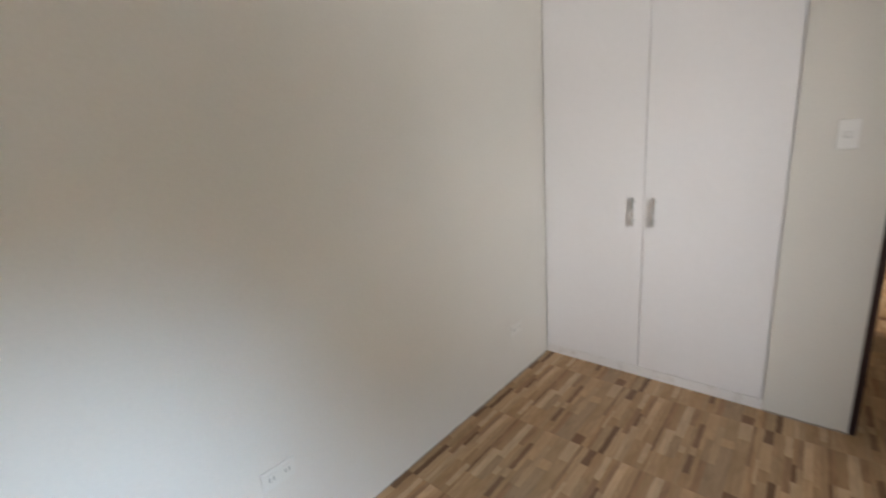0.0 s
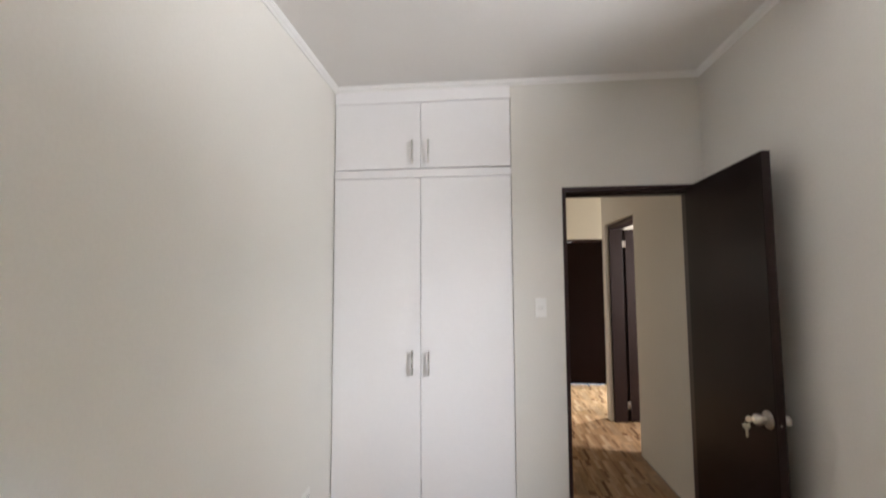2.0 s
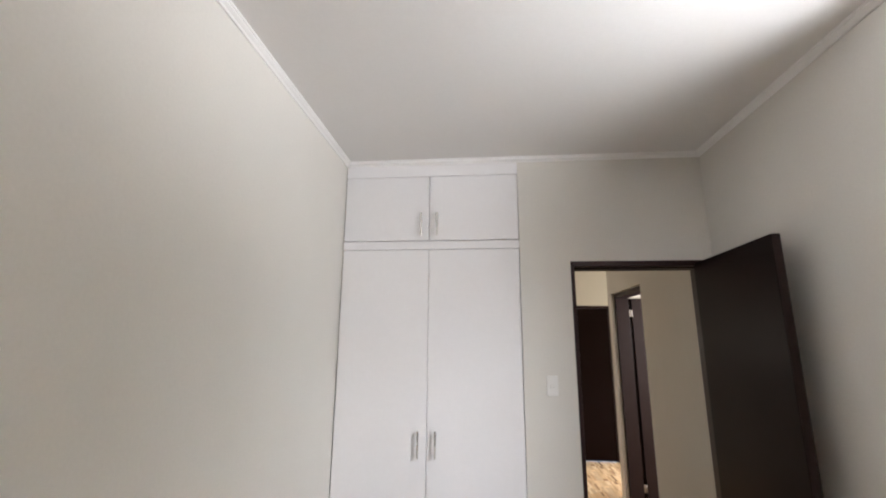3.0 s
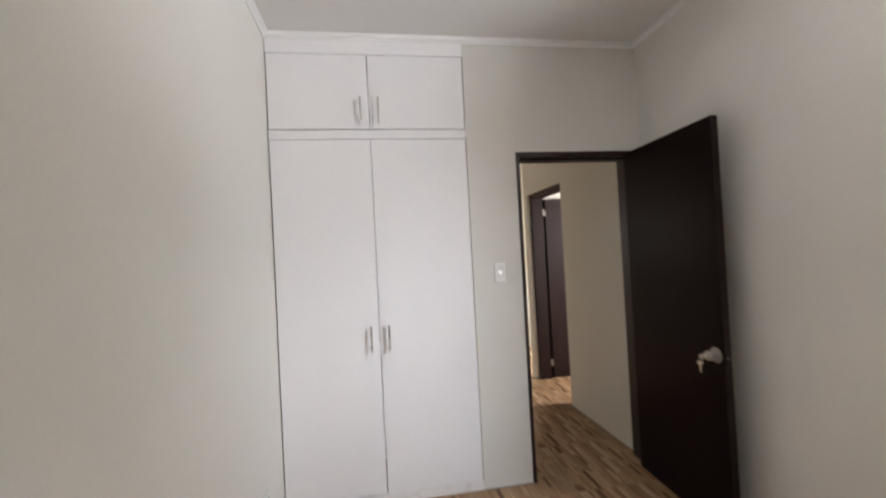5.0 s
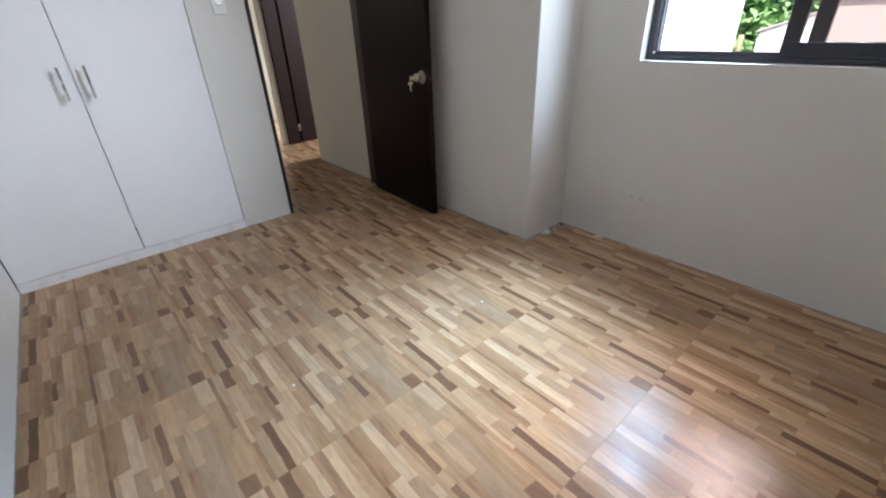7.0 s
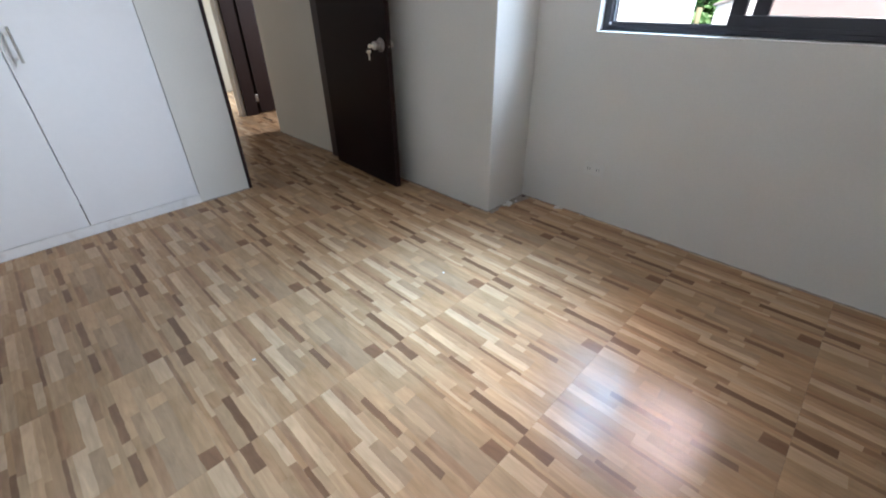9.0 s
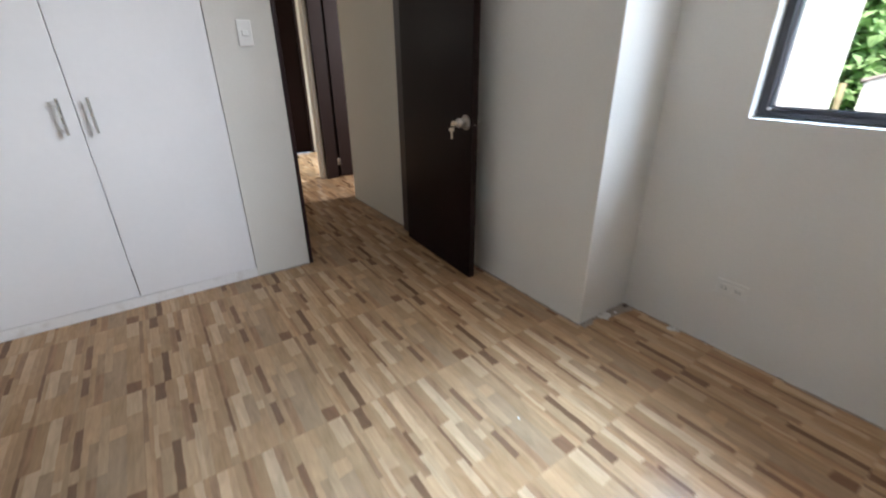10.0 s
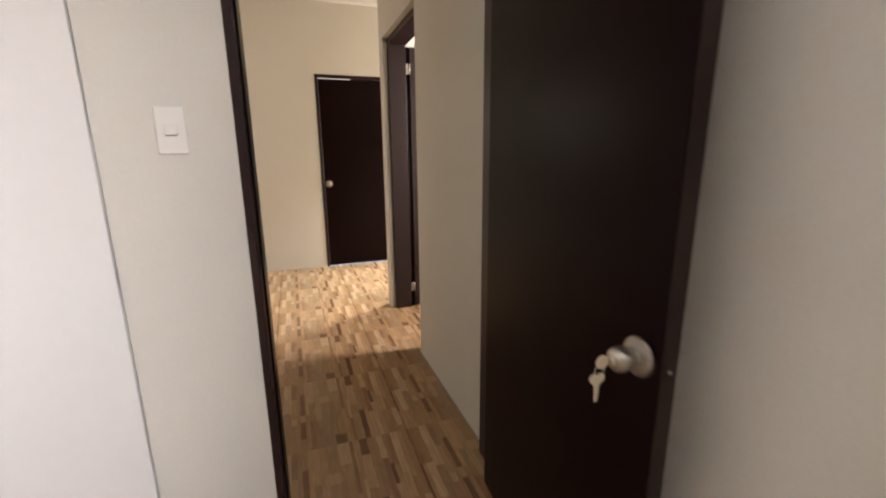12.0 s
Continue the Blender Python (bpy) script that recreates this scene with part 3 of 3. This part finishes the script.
def sloped(x0, x1, y0, za0, za1, y1, zb0, zb1):
    bm = bmesh.new()
    v = [bm.verts.new(p) for p in ((x0, y0, za0), (x1, y0, za0), (x1, y0, za1), (x0, y0, za1), (x0, y1, zb0), (x1, y1, zb0), (x1, y1, zb1), (x0, y1, zb1))]
    for q in ((0, 1, 2, 3), (7, 6, 5, 4), (0, 4, 5, 1), (1, 5, 6, 2), (2, 6, 7, 3), (3, 7, 4, 0)):
        bm.faces.new([v[k] for k in q])
    bmesh.ops.recalc_face_normals(bm, faces=bm.faces)
    bmesh.ops.bevel(bm, geom=bm.edges[:], offset=0.012, segments=2, affect='EDGES')
    return bm


part("wall", sloped(7.0, 7.2, -1.20, -0.35, 0.98, -1.75, -0.35, 1.175), NEIGHBOUR, gw)
part("coping", sloped(6.96, 7.24, -1.17, 0.975, 1.005, -1.75, 1.17, 1.20), GARDEN, gw, "weathered coping")
part("wall", box(6.98, 7.2, -9.0, -1.752, -0.35, 1.30, bevel=0.012), GARDEN, gw, "weathered pinkish wall")
part("coping", box(6.94, 7.24, -9.0, -1.752, 1.30, 1.35, bevel=0.012), GARDEN, gw)


def shrub(name, label, x0, y0, height, spread, leaves, seed):
    """Stems with many small pointed leaves in uneven clumps."""
    rng = random.Random(seed)
    t = thing(name, label, "shrub", group="shrubs behind the garden wall")
    stems = bmesh.new()
    clumps = []
    for _ in range(14):
        a, r = rng.uniform(0, 6.28), rng.uniform(0.1, spread)
        top = Vector((x0 + 0.6 * r * math.cos(a), y0 + r * math.sin(a), height * rng.uniform(0.45, 1.0)))
        pts = [Vector((x0, y0, -0.35)).lerp(top, k / 5) + Vector((rng.uniform(-.08, .08), rng.uniform(-.08, .08), 0)) * (k > 0) for k in range(6)]
        join(stems, tube(pts, rng.uniform(0.012, 0.035), 6))
        clumps += [(pts[k], rng.uniform(0.3, 0.6)) for k in range(1, 6)]
    part("stem", stems, BARK, t)
    crown = bmesh.new()
    for i in range(leaves):
        c, r = clumps[rng.randrange(len(clumps))]
        d = Vector((rng.gauss(0, 1), rng.gauss(0, 1), rng.gauss(0, 1))).normalized() * r * rng.random() ** 0.4
        m = Matrix.Translation(c + d) @ Euler((rng.uniform(-0.9, 0.9), rng.uniform(-0.9, 0.9), rng.uniform(0, 6.28))).to_matrix().to_4x4() @ Matrix.Scale(rng.uniform(0.6, 1.4), 4)
        w, n = 0.050, 0.110
        vs = [crown.verts.new(m @ Vector(p)) for p in ((0, 0, 0), (w, n * 0.4, 0.012), (w * 0.7, n * 0.75, 0.006), (0, n * 1.1, -0.02), (-w * 0.7, n * 0.75, 0.006), (-w, n * 0.4, 0.012))]
        crown.faces.new((vs[0], vs[1], vs[2], vs[3]))
        crown.faces.new((vs[0], vs[3], vs[4], vs[5]))
    part("crown", crown, LEAF, t, "dense bright green leaves")
    return t


for i, (x, y, h, r) in enumerate(((7.9, -0.2, 3.6, 0.9), (8.0, -0.9, 3.2, 0.8), (8.3, -1.5, 4.2, 1.0), (8.0, -2.4, 3.4, 1.0), (8.4, -3.4, 4.0, 1.1), (8.2, -4.6, 3.4, 1.2), (8.4, -6.0, 3.6, 1.3),
                                   (9.4, -0.9, 4.8, 1.1), (9.6, -2.0, 5.4, 1.2), (9.5, -3.3, 5.0, 1.3), (9.7, -4.8, 5.2, 1.4))):
    shrub("shrub", "bright green leafy shrub behind the garden wall", x, y, h, r, 6500, 40 + i)
post = thing("garden_post", "pale weathered post at the garden wall's end", "post")
part("shaft", tube([(6.80, -1.095, -0.35), (6.80, -1.092, 0.6), (6.80, -1.088, 0.75), (6.805, -1.085, 0.97)], 0.030, 12), BARK, post)


def crumb(x, y, r, seed):
    rng = random.Random(seed)
    bm = bmesh.new()
    bmesh.ops.create_icosphere(bm, subdivisions=2, radius=r)
    for v in bm.verts:
        v.co *= rng.uniform(0.45, 1.2)
        v.co.z = max(v.co.z * 0.45, -0.2 * r)
        v.co += Vector((x, y, 0.2 * r))
    ob = link("plaster_crumb", bm, DEBRIS)
    return tagged(ob, "broken crumb of grey plaster lying in the corner", "debris", group="plaster crumbs along the wall")


for i, (x, y, r) in enumerate(((2.540, -1.510, 0.017), (2.561, -1.518, 0.030), (2.582, -1.508, 0.015), (2.636, -1.526, 0.010), (2.722, -1.765, 0.012), (2.735, -1.778, 0.020), (2.742, -1.80, 0.010), (2.748, -1.93, 0.006))):
    crumb(x, y, r, i)
for i, (x, y, r) in enumerate(((0.808, -1.637, 0.006), (1.721, -1.757, 0.005))):
    crumb(x, y, r, 30 + i)


chip = bmesh.new()
bmesh.ops.create_icosphere(chip, subdivisions=2, radius=0.014)
rng = random.Random(77)
for v in chip.verts:
    v.co *= rng.uniform(0.7, 1.15)
    v.co = Vector((v.co.x * 1.3 + 2.733, v.co.y + YN - 0.028, max(v.co.z * 0.4, -0.003) + 0.003))
tagged(link("tile_chip", chip, CHIP), "small dark brown chip lying in the dusty corner", "debris")


def fillet(name, a, b, inward, seed, least=0.002, most=0.012):
    """The ragged line of filler and dirt where a wall meets the tiles."""
    rng = random.Random(seed)
    bm = bmesh.new()
    a, b = Vector((*a, 0)), Vector((*b, 0))
    n = int((b - a).length / 0.03)
    w = (least + most) / 2
    rows = []
    for i in range(n + 1):
        p = a.lerp(b, i / n)
        w = min(max(w + rng.uniform(-0.25, 0.25) * most, least), most)
        q = p + Vector((*inward, 0)) * w
        h = rng.uniform(0.002, 0.006)
        rows.append([bm.verts.new((p.x, p.y, 0.0003)), bm.verts.new((p.x, p.y, h)), bm.verts.new((*(p.lerp(q, 0.6)).xy, h * 0.6)), bm.verts.new((q.x, q.y, 0.0004))])
    for r, t in zip(rows, rows[1:]):
        for k in range(3):
            bm.faces.new((r[k], r[k + 1], t[k + 1], t[k]))
    bmesh.ops.recalc_face_normals(bm, faces=bm.faces)
    return structure(name, bm, FILLER, "ragged grey filler where wall and tiles meet", "filler")


fillet("trim_floor_west", (0, YB), (0, 0), (1, 0), 1)
fillet("trim_floor_nib", (XR, YN), (XR, 0), (-1, 0), 2)
fillet("trim_floor_jog", (XR, YN), (XW, YN), (0, -1), 3, 0.015, 0.075)
fillet("trim_floor_east", (XW, YB), (XW, YN), (-1, 0), 4)
fillet("trim_floor_pier", (1.196, 0), (1.515, 0), (0, -1), 5)
fillet("trim_floor_corridor", (XC, WT), (XC, 1.17), (-1, 0), 6)

# ---- floor tiles: one print, laid over and over ----
TONES = {'w': (0.467, 0.310, 0.183), 'c': (0.411, 0.259, 0.143), 'b': (0.366, 0.226, 0.120), 't': (0.329, 0.194, 0.101), 'o': (0.329, 0.203, 0.108),
         'r': (0.317, 0.202, 0.115), 'g': (0.269, 0.154, 0.083), 'n': (0.204, 0.112, 0.061), 'd': (0.154, 0.084, 0.045)}
# strip width in mm, then tone and length in cm down the tile
STRIPS = [(14, "g32 b28"), (14, "b20 t40"), (14, "c12 b13 w17 g18"), (36, "d11 c20 t8 b21"), (26, "t19 o18 d23"), (16, "b19 o18 c23"), (26, "w16 g24 c20"),
          (16, "t20 d12 w28"), (22, "g22 b10 c28"), (30, "w27 c14 b19"), (20, "c30 t30"), (26, "t41 w15 b4"), (12, "g25 n20 t15"), (14, "g25 b35"),
          (34, "o14 t11 w20 c15"), (38, "w28 r17 b15"), (24, "g16 c18 w5 t21"), (18, "t16 b44"), (24, "b12 n20 c6 n13 t9"), (20, "c32 b28"),
          (28, "c22 r17 g21"), (28, "b9 c30 r21"), (50, "b18 c6 r36"), (50, "w14 b10 o29 n7")]
PX, PY = 0.6135, 0.600
JX, JY = 1.180, -1.965


def tile_mesh(seed, cut_x=None, cut_y=None):
    """One tile, its corner at the origin, running to +x and -y; cut to a width or a depth where a wall ends it."""
    rng = random.Random(seed)
    bm = bmesh.new()
    col = bm.loops.layers.float_color.new("print")
    total = sum(w for w, _ in STRIPS)
    gx, gy = PX - 0.0007, PY - 0.0007
    z = 0.0
    edges = [0.0]
    for w, _ in STRIPS:
        edges.append(edges[-1] + w / total * gx)
    waves = [[(rng.uniform(0.0003, 0.0008), rng.uniform(18, 110), rng.uniform(0, 6.28)) for _ in range(3)] for _ in edges]
    waves[0] = waves[-1] = []

    def edge(i, y):
        """Where the edge of a printed strip runs at y; the print is a little ragged."""
        return edges[i] + sum(a * math.sin(k * y + p) for a, k, p in waves[i])

    for i, (w, run) in enumerate(STRIPS):
        segs = [(q[0], float(q[1:])) for q in run.split()]
        length = sum(n for _, n in segs)
        y, skew = 0.0, 0.0
        for j, (tone, n) in enumerate(segs):
            y2 = y - n / length * gy
            skew2 = rng.uniform(-0.003, 0.003) if j + 1 < len(segs) else 0.0
            steps = max(int((y - y2) / 0.022), 1)
            k = 1 + rng.uniform(-0.07, 0.07)
            warm = rng.uniform(-0.03, 0.03)
            c = TONES[tone]
            rows = []
            for m in range(steps + 1):
                f = m / steps
                d = skew + (skew2 - skew) * f
                ya, yb = y + (y2 - y) * f + d, y + (y2 - y) * f - d
                rows.append((bm.verts.new((edge(i, ya), ya, z)), bm.verts.new((edge(i + 1, yb), yb, z))))
            for (p, q), (r, t) in zip(rows, rows[1:]):
                f = bm.faces.new((p, r, t, q))
                for lp in f.loops:
                    lp[col] = (c[0] * k * (1 + warm), c[1] * k, c[2] * k * (1 - warm), 1)
            y, skew = y2, skew2
    c = TONES['t']
    for p, q in (((0, 0), (gx, 0)), ((gx, 0), (gx, -gy)), ((gx, -gy), (0, -gy)), ((0, -gy), (0, 0))):
        f = bm.faces.new([bm.verts.new(v) for v in ((*q, z), (*q, -0.010), (*p, -0.010), (*p, z))])
        for lp in f.loops:
            lp[col] = (*c, 1)
    for at, way in ((cut_x, (1, 0, 0)), (cut_y, (0, 1, 0))):
        if at is not None:
            bmesh.ops.bisect_plane(bm, geom=bm.verts[:] + bm.edges[:] + bm.faces[:], plane_co=Vector(way) * at, plane_no=way, clear_outer=True)
    bm.normal_update()
    me = bpy.data.meshes.new("tile")
    bm.to_mesh(me)
    bm.free()
    me.materials.append(TILE)
    return me


made = {}
rng = random.Random(21)
for i in range(-2, 5):
    for j in range(-2, 11):
        x, y = JX + i * PX, JY + j * PY
        if x > XE or y - PY > YH or (x > XW and y < 0.05):
            continue
        end = XW + 0.12 if y < 0.05 else XE + 0.1
        cut = (round(end - x, 3) if x + PX > end else None, round(YH + 0.12 - y, 3) if y > YH + 0.12 else None)
        if cut not in made:
            made[cut] = tile_mesh(7, *cut)
        t = new("tile", made[cut])
        t.parent = floor
        t.matrix_basis = pose(x + 0.0005, y - 0.0005, rng.uniform(-0.0002, 0.0002), rng.uniform(-0.03, 0.03), rng.uniform(-0.03, 0.03), 0)
